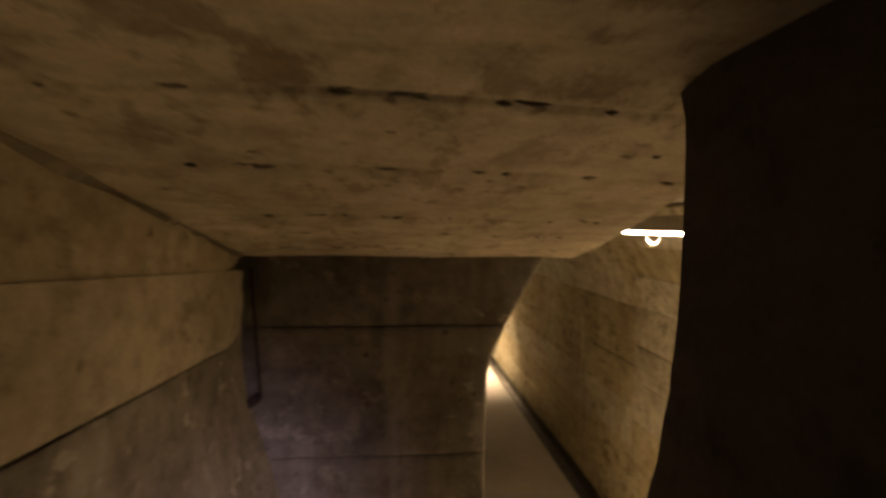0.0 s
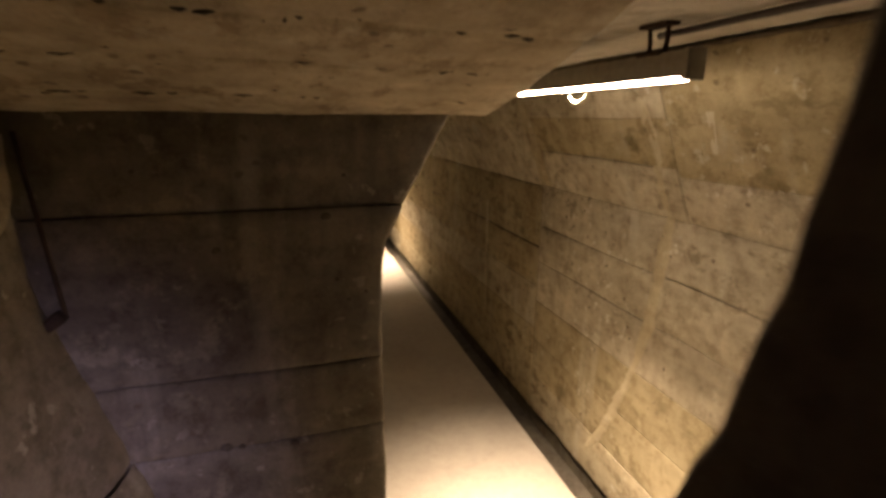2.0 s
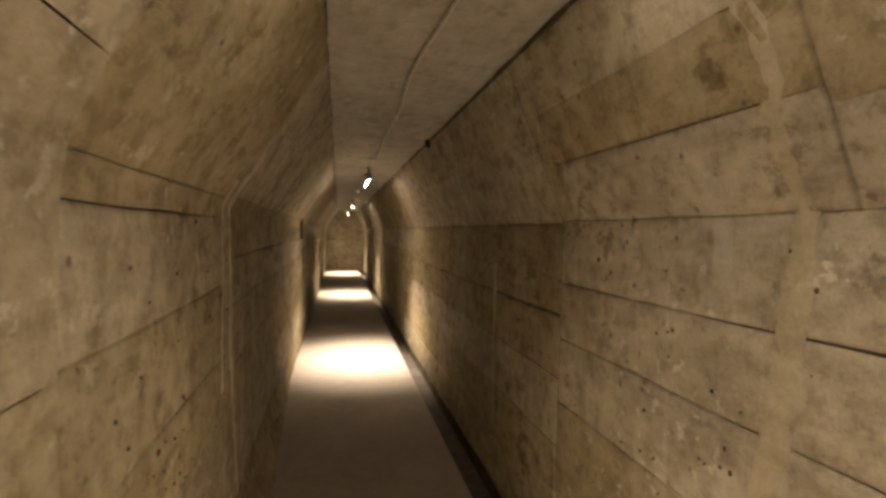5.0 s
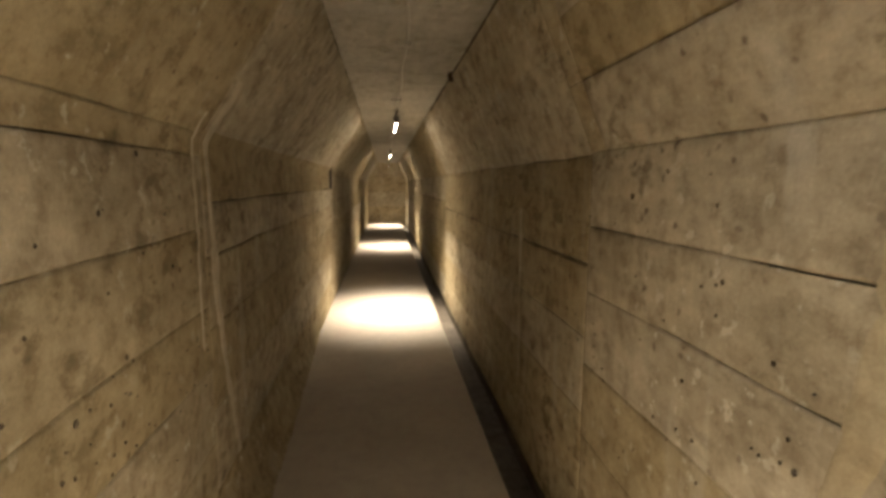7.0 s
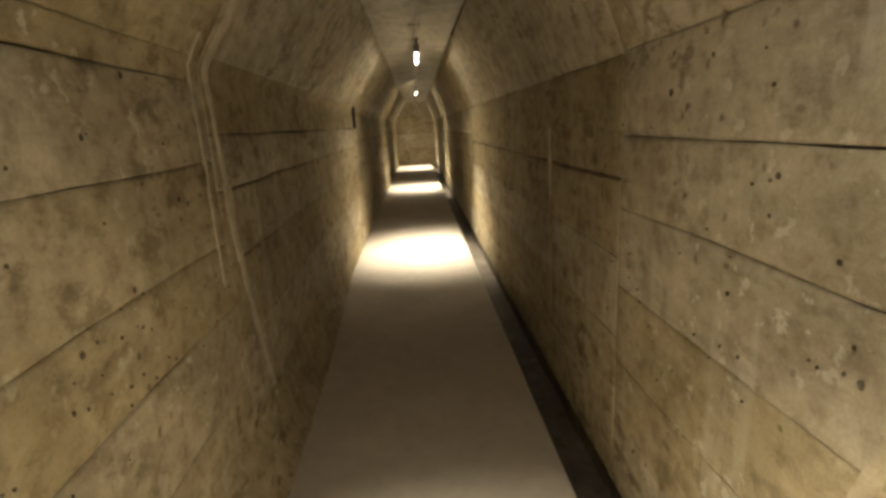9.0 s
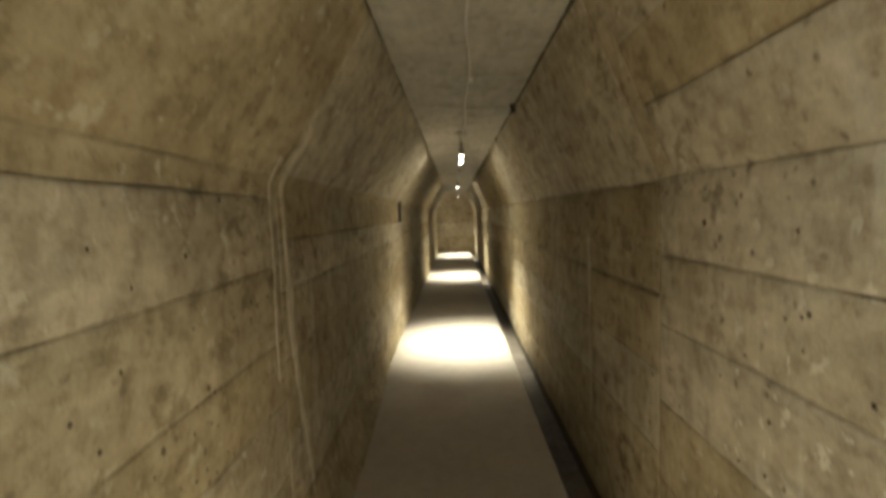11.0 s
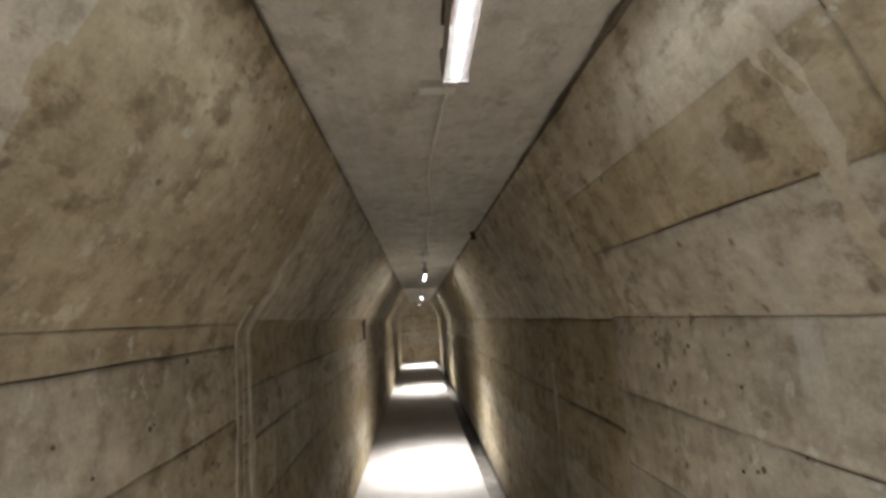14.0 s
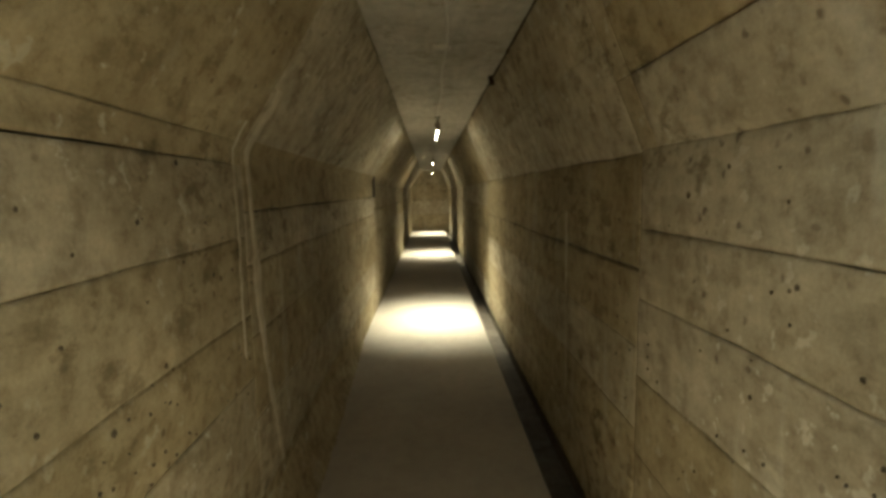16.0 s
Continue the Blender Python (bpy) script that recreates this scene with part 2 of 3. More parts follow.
def cast_board(side, y0, y1, s0, s1, proud, below, above, size=0.0035):
    """One board's cast face on a side wall, with its own edges: a front sheet with rounded rim and sides that go into the wall.
    below and above say how open its joints are, from 0 to 1."""
    bm = bmesh.new()
    gap = 0.0025
    ny, ns = max(2, round((y1 - y0) / 0.06)), max(2, round((s1 - s0) / 0.06))
    ys = [y0 + gap, y0 + gap + 0.012] + list(np.linspace(y0, y1, ny + 1)[1:-1]) + [y1 - gap - 0.012, y1 - gap]
    a, b = 0.0004, 0.0004
    ss = [s0 + a, s0 + a + 0.006] + list(np.linspace(s0, s1, ns + 1)[1:-1]) + [s1 - b - 0.006, s1 - b]
    grid = []
    for i, y in enumerate(ys):
        line = []
        for j, s in enumerate(ss):
            sw = s
            if j < 2 and s0 > 0.01:
                sw += 0.004 * noise.noise(Vector((s0 * 7, y * 2.5, 0))) + below * opening(s0, y)
            if j >= len(ss) - 2 and s1 < 1.99:
                sw += 0.004 * noise.noise(Vector((s1 * 7, y * 2.5, 0))) - above * opening(s1, y)
            p = on_wall(side, y, s)
            rim = 0.0
            if j == 0:
                rim = 0.0006 + 0.0042 * below
            elif j == len(ss) - 1:
                rim = 0.0006 + 0.0042 * above
            elif i in (0, len(ys) - 1):
                rim = 0.002
            d = -proud + rough(p, size) + rim * (1 + 0.9 * noise.noise(p * 14) + 0.8 * noise.noise(p * 2.3))
            line.append(bm.verts.new(on_wall(side, y, sw, d)))
        grid.append(line)
    for a, b in zip(grid, grid[1:]):
        for j in range(len(ss) - 1):
            bm.faces.new((a[j], a[j + 1], b[j + 1], b[j]))
    ring = [grid[i][0] for i in range(len(ys))] + grid[-1][1:] + [grid[i][-1] for i in range(len(ys) - 2, -1, -1)] + grid[0][-2:0:-1]
    deep = [bm.verts.new(v.co + Vector((side * 0.03, 0, 0.0))) for v in ring]
    for k in range(len(ring)):
        bm.faces.new((ring[k], ring[(k + 1) % len(ring)], deep[(k + 1) % len(ring)], deep[k]))
    return bm


def wall_backing(side, y0, y1, s1=2.0):
    """The wall behind the boards, 0.3 m thick."""
    bm = bmesh.new()
    rings = []
    for y in np.linspace(y0, y1, 24):
        ss = [0, 0.5, 1.0, 1.25, 1.5, 1.75, s1]
        inner = [on_wall(side, y, s, 0.012) for s in ss]
        inner[0].z = -0.3
        ring = inner + [Vector((side * 1.0, y, inner[-1].z + 0.012)), Vector((side * 1.0, y, -0.3))]
        rings.append([bm.verts.new(p) for p in ring])
    n = len(rings[0])
    for a, b in zip(rings, rings[1:]):
        for k in range(n):
            bm.faces.new((a[k], a[(k + 1) % n], b[(k + 1) % n], b[k]))
    bm.faces.new(rings[0])
    bm.faces.new(rings[-1])
    return bm


wall_right = tagged(mesh_object("wall_right", wall_backing(1, Y_BACK, Y_END), JOINT), "old board-marked concrete tunnel wall with lime stains", "wall", kind="structure")
wall_left = tagged(mesh_object("wall_left", wall_backing(-1, 0.22, Y_END), JOINT), "old board-marked concrete tunnel wall with dark joints", "wall", kind="structure")

# casting sections: start, end, (height, openness) of the joints between boards
FAR = [(0.30, 0.3), (0.66, 0.5), (0.97, 0.4), (1.25, 0.7), (1.56, 0.5)]
RIGHT_SECTIONS = [
    (Y_BACK, -1.4, [(0.26, 0.2), (0.52, 0.2), (0.80, 0.3), (1.04, 0.6), (1.29, 0.8), (1.57, 0.7), (1.83, 0.6)]),
    (-1.4, 1.52, [(0.26, 0.1), (0.52, 0.1), (0.80, 0.2), (1.075, 0.35), (1.315, 0.7), (1.578, 0.6)], 0.0, 1.578),
    (-1.4, 0.275, [(1.77, 0.4)], 1.578, 2.3),
    (0.275, 1.40, [(1.80, 0.9), (1.99, 0.1)], 1.578, 2.3),
    (1.40, 1.52, [(1.80, 0.1)], 1.578, 2.3),
    (1.52, 5.9, [(0.28, 0.1), (0.60, 0.2), (0.90, 0.2), (1.17, 0.8), (1.57, 0.45), (1.92, 0.1)]),
    (5.9, 9.7, FAR), (9.7, 13.5, FAR), (13.5, Y_END, FAR),
]
LEFT_SECTIONS = [
    (0.27, 1.64, [(0.26, 0.1), (0.50, 0.1), (0.79, 0.6), (1.025, 0.25), (1.305, 0.45), (1.56, 0.4), (1.635, 0.7)]),
    (1.64, 5.9, [(0.30, 0.1), (0.62, 0.3), (0.93, 0.4), (1.195, 0.6), (1.395, 0.8), (1.65, 0.15)]),
    (5.9, 9.7, FAR), (9.7, 13.5, FAR), (13.5, Y_END, FAR),
]
rng = random.Random(4)
for side, wall, sections in ((1, wall_right, RIGHT_SECTIONS), (-1, wall_left, LEFT_SECTIONS)):
    for y0, y1, joints, *span in sections:
        mid = (y0 + y1) / 2
        low, high = span or (0.0, 2.3)
        levels = [(s_of(side, mid, z), k) for z, k in joints]
        if low == 0.0:
            levels = [(0.0, 0.0)] + levels
        else:
            levels = [(s_of(side, mid, low), 0.6)] + levels
        if high > 2.2:
            levels.append((1.995, 0.3))
        for (s0, k0), (s1, k1) in zip(levels, levels[1:]):
            part("concrete_board", cast_board(side, y0, y1, s0, s1, rng.uniform(0.0, 0.003), k0, k1), WALL, wall, smooth=True)


def lime_run(side, y, width, s0, s1, seed, lean=0.0):
    """A lumpy run of lime that has seeped out of a casting joint."""
    bm = bmesh.new()
    rows = []
    for s in np.linspace(s0, s1, 110):
        base = on_wall(side, y, s)
        off = lean * max(0.0, 1 - s) ** 2 + 0.025 * noise.noise(Vector((seed, s * 3, 0))) + 0.008 * noise.noise(Vector((seed, s * 17, 3)))
        w = width * (0.75 + 0.8 * noise.noise(Vector((seed + 5, s * 5, 1))))
        row = []
        for k in (-1, -0.7, -0.35, 0, 0.35, 0.7, 1):
            h = (0.0025 if abs(k) < 0.5 else 0.0015 if abs(k) < 0.9 else -0.004) + 0.005 * noise.noise(base * 24 + Vector((k * 2, seed, 0))) + 0.006 * noise.noise(base * 9 + Vector((k, seed, 4)))
            q = on_wall(side, y + off + k * w / 2, s)
            row.append(bm.verts.new(on_wall(side, q.y, s, rough(q, 0.0035) - 0.0022 - h)))
        rows.append(row)
    for a, b in zip(rows, rows[1:]):
        for k in range(6):
            bm.faces.new((a[k], a[k + 1], b[k + 1], b[k]))
    return bm


part("lime_run", lime_run(-1, 1.70, 0.09, 0.05, 1.35, 1.0, 0.36), LIME, wall_left, "pale lime deposit along a joint", True)
part("lime_run", lime_run(-1, 1.56, 0.028, 0.55, 1.15, 2.0), LIME, wall_left, "pale lime deposit along a joint", True)
part("lime_run", lime_run(1, 0.385, 0.09, 0.10, 1.75, 3.0, 0.52), LIME, wall_right, "pale lime deposit running down", True)
part("lime_run", lime_run(1, 2.42, 0.05, 0.25, 0.85, 4.0), LIME, wall_right, "pale lime deposit running down", True)
for y, width, s0, s1, seed in ((0.06, 0.050, 1.46, 1.68, 6.0), (0.13, 0.018, 1.42, 1.52, 7.0)):
    part("lime_run", lime_run(1, y, width, s0, s1, seed), LIME, wall_right, "pale lime deposit running down", True)

# open slots at casting joints
part("joint_slot", add_box(bmesh.new(), -0.704, -0.670, 5.90, 5.925, 1.40, 1.67), DARK_CABLE, wall_left, "dark open joint")
part("joint_slot", pipe_mesh([on_wall(1, 0.275, s_of(1, 0.275, z), 0.002) for z in (1.98, 2.02, 2.07, 2.12)], 0.004, 6), JOINT, wall_right, "dark upright joint")


def corner_seam(side, y0, y1, size, seed):
    """The dark seam where the vault meets the flat ceiling, swelling and pinching along its way."""
    bm = bmesh.new()
    rings = []
    for y in np.linspace(y0, y1, max(8, int((y1 - y0) / 0.05))):
        c = on_wall(side, y, 1.985) + Vector((0.004 * noise.noise(Vector((seed, y * 2, 0))), 0, 0.004))
        r = size * (0.8 + 0.7 * noise.noise(Vector((seed, y * 4, 3))) + 0.5 * noise.noise(Vector((seed, y * 13, 5))))
        r = max(r, 0.0015)
        rings.append([bm.verts.new(c + r * Vector((math.cos(k * math.tau / 6), 0, math.sin(k * math.tau / 6)))) for k in range(6)])
    for r0, r1 in zip(rings, rings[1:]):
        for k in range(6):
            bm.faces.new((r0[k], r0[(k + 1) % 6], r1[(k + 1) % 6], r1[k]))
    return bm


part("seam", corner_seam(1, -1.4, 5.0, 0.011, 1.0), JOINT, wall_right, "dark seam below the ceiling", True)
part("seam", corner_seam(-1, 0.4, 5.0, 0.005, 2.0), JOINT, wall_left, "dark seam below the ceiling", True)

# ---- ceiling ----


def ceiling_mesh():
    bm = bmesh.new()
    cuts = [Y_BACK, -1.4, 1.55, 3.35, 5.9, 9.7, 13.5, Y_END]
    for a, b in zip(cuts, cuts[1:]):
        rows = []
        ys = [a + 0.004, a + 0.012] + list(np.linspace(a, b, max(3, int((b - a) / 0.2)))[1:-1]) + [b - 0.012, b - 0.004]
        for i, y in enumerate(ys):
            row = []
            wl, wr = section(y, -1)[2], section(y, 1)[2]
            for k, x in enumerate(np.linspace(-wl - 0.004, wr + 0.004, 7)):
                p = Vector((x, y, section(y, 1)[3]))
                rim = 0.006 if i in (0, len(ys) - 1) or k in (0, 6) else 0
                row.append(bm.verts.new(p + Vector((0, 0, rough(p) + rim))))
            rows.append([bm.verts.new(row[0].co + Vector((-0.03, 0, 0.25)))] + row + [bm.verts.new(row[-1].co + Vector((0.03, 0, 0.25)))])
        for r0, r1 in zip(rows, rows[1:]):
            for k in range(8):
                bm.faces.new((r0[k], r0[k + 1], r1[k + 1], r1[k]))
    add_box(bm, -0.27, 0.9, Y_BACK, Y_END, 2.24, 2.5)
    add_box(bm, -0.48, -0.275, Y_BACK, 0.035, 2.24, 2.5)
    add_box(bm, -0.9, -0.275, 0.04, Y_END, 2.24, 2.5)
    return bm


tagged(mesh_object("ceiling", ceiling_mesh(), CEILING, False), "flat grey concrete tunnel ceiling", "ceiling", kind="structure")

# ---- floor and gutter ----


def floor_mesh():
    bm = bmesh.new()
    rows = []
    for y in np.linspace(Y_BACK, Y_END, 140):
        wl, wr = section(y, -1)[0] + 0.02 if y > 0 else 1.45, 0.53
        row = []
        for x in np.linspace(-wl, wr, 9):
            p = Vector((x, y, 0))
            edge = 0.004 * noise.noise(Vector((0, y * 6, 2))) if x > wr - 0.01 else 0
            row.append(bm.verts.new(p + Vector((edge, 0, rough(p, 0.0025)))))
        row.append(bm.verts.new(row[-1].co + Vector((0.006, 0, -0.01))))
        row.append(bm.verts.new(row[-1].co + Vector((0.004, 0, -0.11))))
        row.append(bm.verts.new(Vector((0.76, y, -0.12 + 0.006 * noise.noise(Vector((1, y * 4, 0)))))))
        rows.append(row)
    for a, b in zip(rows, rows[1:]):
        for k in range(len(a) - 1):
            f = bm.faces.new((a[k], a[k + 1], b[k + 1], b[k]))
            f.material_index = 1 if k >= 9 else 0
    return bm


floor = mesh_object("floor", floor_mesh(), FLOOR, False)
floor.data.materials.append(GUTTER)
tagged(floor, "smooth pale screed floor with a narrow side gutter", "floor", kind="structure")



def footing_mesh():
    """A low haunch of rough dark concrete along the foot of the left wall; it runs out before the second lamp."""
    bm = bmesh.new()
    rows = []
    for y in np.linspace(0.12, 4.6, 60):
        w = section(y, -1)[0]
        k = np.interp(y, [0.12, 2.6, 4.6], [1.0, 1.0, 0.12])
        row = []
        for a, h in ((0.02, 0.30), (-0.02, 0.22), (-0.05, 0.12), (-0.085, 0.04), (-0.11, -0.01)):
            p = Vector((a * 5, y, h))
            row.append(bm.verts.new(Vector((-w - 0.0 - a * k + rough(p * 3, 0.006), y, h * k + rough(p * 2, 0.006)))))
        rows.append(row)
    for a, b in zip(rows, rows[1:]):
        for i in range(4):
            bm.faces.new((a[i], a[i + 1], b[i + 1], b[i]))
    return bm


part("footing", footing_mesh(), WALL, wall_left, "dark rough haunch at the foot of the wall", True)

# ---- ends of the tunnel ----


def slab_board(x0, x1, z0, z1, y, facing, proud, gap=0.004, size=0.004):
    """A cast board on a wall across the tunnel; facing -1 looks back along the walk."""
    bm = bmesh.new()
    nx, nz = max(3, round((x1 - x0) / 0.07)), max(3, round((z1 - z0) / 0.07))
    xs = [x0 + gap, x0 + gap + 0.01] + list(np.linspace(x0, x1, nx + 1)[1:-1]) + [x1 - gap - 0.01, x1 - gap]
    zs = [z0 + gap, z0 + gap + 0.01] + list(np.linspace(z0, z1, nz + 1)[1:-1]) + [z1 - gap - 0.01, z1 - gap]
    grid = []
    for i, x in enumerate(xs):
        line = []
        for j, z in enumerate(zs):
            rim = 0.007 if i in (0, len(xs) - 1) or j in (0, len(zs) - 1) else 0
            p = Vector((x, y, z))
            line.append(bm.verts.new(Vector((x, y + facing * (proud + rough(p * 1.7, size) - rim * (1 + 0.5 * noise.noise(p * 20))), z))))
        grid.append(line)
    for a, b in zip(grid, grid[1:]):
        for j in range(len(zs) - 1):
            bm.faces.new((a[j], a[j + 1], b[j + 1], b[j]))
    return bm


wall_end = tagged(mesh_object("wall_end", box_mesh(-1.0, 1.0, Y_END + 0.006, Y_END + 0.3, -0.3, 2.5), JOINT), "concrete wall that closes the tunnel", "wall", kind="structure")
for z0, z1 in ((-0.15, 0.6), (0.6, 1.15), (1.15, 1.74), (1.74, 2.25)):
    part("concrete_board", slab_board(-0.8, 0.8, z0, z1, Y_END, -1, rng.uniform(0.0, 0.006)), WALL, wall_end, smooth=True)
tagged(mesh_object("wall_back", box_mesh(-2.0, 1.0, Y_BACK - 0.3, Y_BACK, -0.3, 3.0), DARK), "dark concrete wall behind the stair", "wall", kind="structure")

# ---- the stair beside the tunnel ----


def soffit_z(y):
    return 1.992 + 0.212 * min(max(-y, 0.0), 1.22)


def soffit_edge(y):
    """Where the stair's soffit ends against the vault of the tunnel."""
    return np.interp(y, [-1.17, -0.9, -0.75, -0.6, -0.4, -0.2, 0.0], [-0.41, -0.40, -0.385, -0.36, -0.33, -0.315, -0.31]) + 0.006 * noise.noise(Vector((2, y * 9, 0)))


def cross_wall_edge(z):
    """The free edge of the wall across the stair: it follows the tunnel's section, chipped."""
    base = np.interp(z, [0.0, 1.25, 1.56, 1.66, 1.77, 2.0, 2.3], [-0.60, -0.609, -0.604, -0.588, -0.533, -0.404, -0.232])
    return base + 0.006 * noise.noise(Vector((0, 4.0, z * 9))) + 0.004 * noise.noise(Vector((1, 2.0, z * 31)))


wall_cross = tagged(mesh_object("wall_cross", box_mesh(-1.9, -0.66, 0.05, 0.35, -0.1, 2.5), JOINT), "dark concrete wall across the stair foot", "wall", kind="structure")


def cross_board(z0, z1, proud):
    bm = bmesh.new()
    zs = [z0 + 0.0015, z0 + 0.009] + list(np.linspace(z0, z1, max(4, round((z1 - z0) / 0.035)))[1:-1]) + [z1 - 0.009, z1 - 0.0015]
    grid = []
    for j, z in enumerate(zs):
        rim_z = 0.005 if j in (0, len(zs) - 1) else 0
        edge = cross_wall_edge(z)
        xs = list(np.linspace(STAIR_X - 0.1, edge - 0.012, 18)) + [edge]
        line = []
        for i, x in enumerate(xs):
            p = Vector((x, 0, z))
            rim = 0.010 if i == len(xs) - 1 else 0
            line.append(bm.verts.new(Vector((x, -proud + rim + rim_z * (1 + 0.7 * noise.noise(p * 18)) + rough(p * 1.9, 0.006), z))))
        # the return of the wall into the tunnel
        for depth in (0.05, 0.12, 0.3):
            line.append(bm.verts.new(Vector((edge - 0.02 * depth + 0.002 * noise.noise(Vector((depth * 9, z * 9, 0))), depth, z))))
        grid.append(line)
    for a, b in zip(grid, grid[1:]):
        for i in range(len(a) - 1):
            bm.faces.new((a[i], a[i + 1], b[i + 1], b[i])).material_index = 1 if i >= 18 else 0
    return bm


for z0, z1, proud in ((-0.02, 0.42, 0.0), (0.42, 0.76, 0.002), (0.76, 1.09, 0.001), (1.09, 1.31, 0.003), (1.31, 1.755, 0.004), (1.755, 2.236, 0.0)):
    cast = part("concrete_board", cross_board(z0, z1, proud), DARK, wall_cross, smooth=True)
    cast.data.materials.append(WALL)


SOFFIT_JOINTS = (-1.13, -0.885, -0.575, -0.385, -0.165)


def soffit_mesh():
    bm = bmesh.new()
    ys = [Y_BACK, -2.4, -1.6, -1.4] + [-1.26, -1.24, -1.22, -1.20, -1.17, -1.13] + list(np.linspace(-1.08, 0.0, 40)) + [0.03]
    ys = sorted(set(ys + [g + d for g in SOFFIT_JOINTS for d in (-0.012, -0.006, 0.0, 0.006, 0.012, 0.018, 0.024, 0.030, 0.036)]))
    low, top = [], []
    for y in ys:
        right = soffit_edge(y)
        a = []
        for k, x in enumerate(np.linspace(STAIR_X - 0.2, right, 20)):
            p = Vector((x, y, 0))
            groove = sum(max(0.0, 0.008 + 0.014 * noise.noise(Vector((x * 4, g * 9, 0)))) * math.exp(-((y - g - 0.07 * max(0.0, x + 0.85)) / 0.005) ** 2) for g in SOFFIT_JOINTS)
            a.append(bm.verts.new(Vector((x, y, soffit_z(y) + rough(p * 1.5, 0.006) + groove))))
        low.append(a)
        top.append([bm.verts.new(Vector((STAIR_X - 0.2, y, 2.75))), bm.verts.new(Vector((right, y, 2.75)))])
    for i in range(len(ys) - 1):
        for k in range(19):
            bm.faces.new((low[i][k], low[i][k + 1], low[i + 1][k + 1], low[i + 1][k]))
        bm.faces.new((low[i][-1], top[i][1], top[i + 1][1], low[i + 1][-1]))
        bm.faces.new((top[i][0], top[i][1], top[i + 1][1], top[i + 1][0]))
    bm.faces.new(low[-1] + [top[-1][1], top[-1][0]])
    return bm


ceiling_stair = mesh_object("ceiling_stair", soffit_mesh(), SOFFIT, True)
tagged(ceiling_stair, "sloping ochre concrete soffit over the stair", "ceiling", kind="structure")

# chips along the soffit's joints
pick = random.Random(11)
for n in range(70):
    g = pick.choice(SOFFIT_JOINTS)
    x = pick.uniform(STAIR_X + 0.1, -0.42)
    y = g + 0.07 * max(0.0, x + 0.85) + pick.gauss(0, 0.006 if n < 50 else 0.08)
    long, wide, turn = pick.uniform(0.006, 0.022), pick.uniform(0.002, 0.005), pick.gauss(0, 0.2)
    z = soffit_z(y) + rough(Vector((x, y, 0)) * 1.5, 0.006)
    bm = bmesh.new()
    ring = []
    for k in range(9):
        a = k * math.tau / 9
        r = 1 + 0.5 * noise.noise(Vector((math.cos(a) * 2, math.sin(a) * 2, n)))
        dx, dy = long * r * math.cos(a), wide * r * math.sin(a)
        dy += dx * turn
        ring.append(bm.verts.new(Vector((x + dx, y + dy, z - 0.212 * dy + 0.002))))
    tip = bm.verts.new(Vector((x, y, z - 0.002)))
    back = bm.verts.new(Vector((x, y, z + 0.006)))
    for k in range(9):
        bm.faces.new((ring[k], ring[(k + 1) % 9], tip))
        bm.faces.new((ring[(k + 1) % 9], ring[k], back))
    part("air_hole", bm, JOINT, ceiling_stair, "dark chip at a joint", True)

# wall between stair and tunnel, with a broken edge at the opening; its shade is in its colour


def partition_mesh():
    bm = bmesh.new()
    rows = []
    for z in np.linspace(-0.1, 2.5, 90):
        y_edge = Y_OPEN + np.interp(z, [1.6, 1.78, 1.83, 1.92, 2.0, 2.20, 2.25, 2.32, 2.5], [0.12, 0.052, 0.034, 0.012, 0.002, -0.003, 0.01, 0.07, 0.2]) + 0.004 * noise.noise(Vector((3, 1, z * 6))) + 0.003 * noise.noise(Vector((5, 1, z * 27)))
        row = []
        for y in (Y_BACK, -2.6, -2.2, -1.9, -1.7, -1.5, -1.35, -1.25):
            p = Vector((PARTITION_X, y, z))
            row.append(bm.verts.new(Vector((PARTITION_X + rough(p * 2, 0.004), y, z))))
        row.append(bm.verts.new(Vector((PARTITION_X, y_edge - 0.008, z))))
        row.append(bm.verts.new(Vector((PARTITION_X + 0.008, y_edge, z))))
        row.append(bm.verts.new(Vector((-0.50, y_edge + 0.002, z))))
        row.append(bm.verts.new(Vector((-0.49, y_edge - 0.01, z))))
        row.append(bm.verts.new(Vector((-0.49, Y_BACK, z))))
        rows.append(row)
    for a, b in zip(rows, rows[1:]):
        for k in range(len(a) - 1):
            bm.faces.new((a[k], a[k + 1], b[k + 1], b[k]))
    return bm


tagged(mesh_object("wall_partition", partition_mesh(), SHADED, True), "thin concrete wall with a broken edge, coloured dark for shade", "wall", kind="structure")

wall_stair = tagged(mesh_object("wall_stair", box_mesh(STAIR_X - 0.4, STAIR_X - 0.016, Y_BACK, 0.2, -0.1, 2.7), JOINT), "ochre concrete side wall of the stair", "wall", kind="structure")


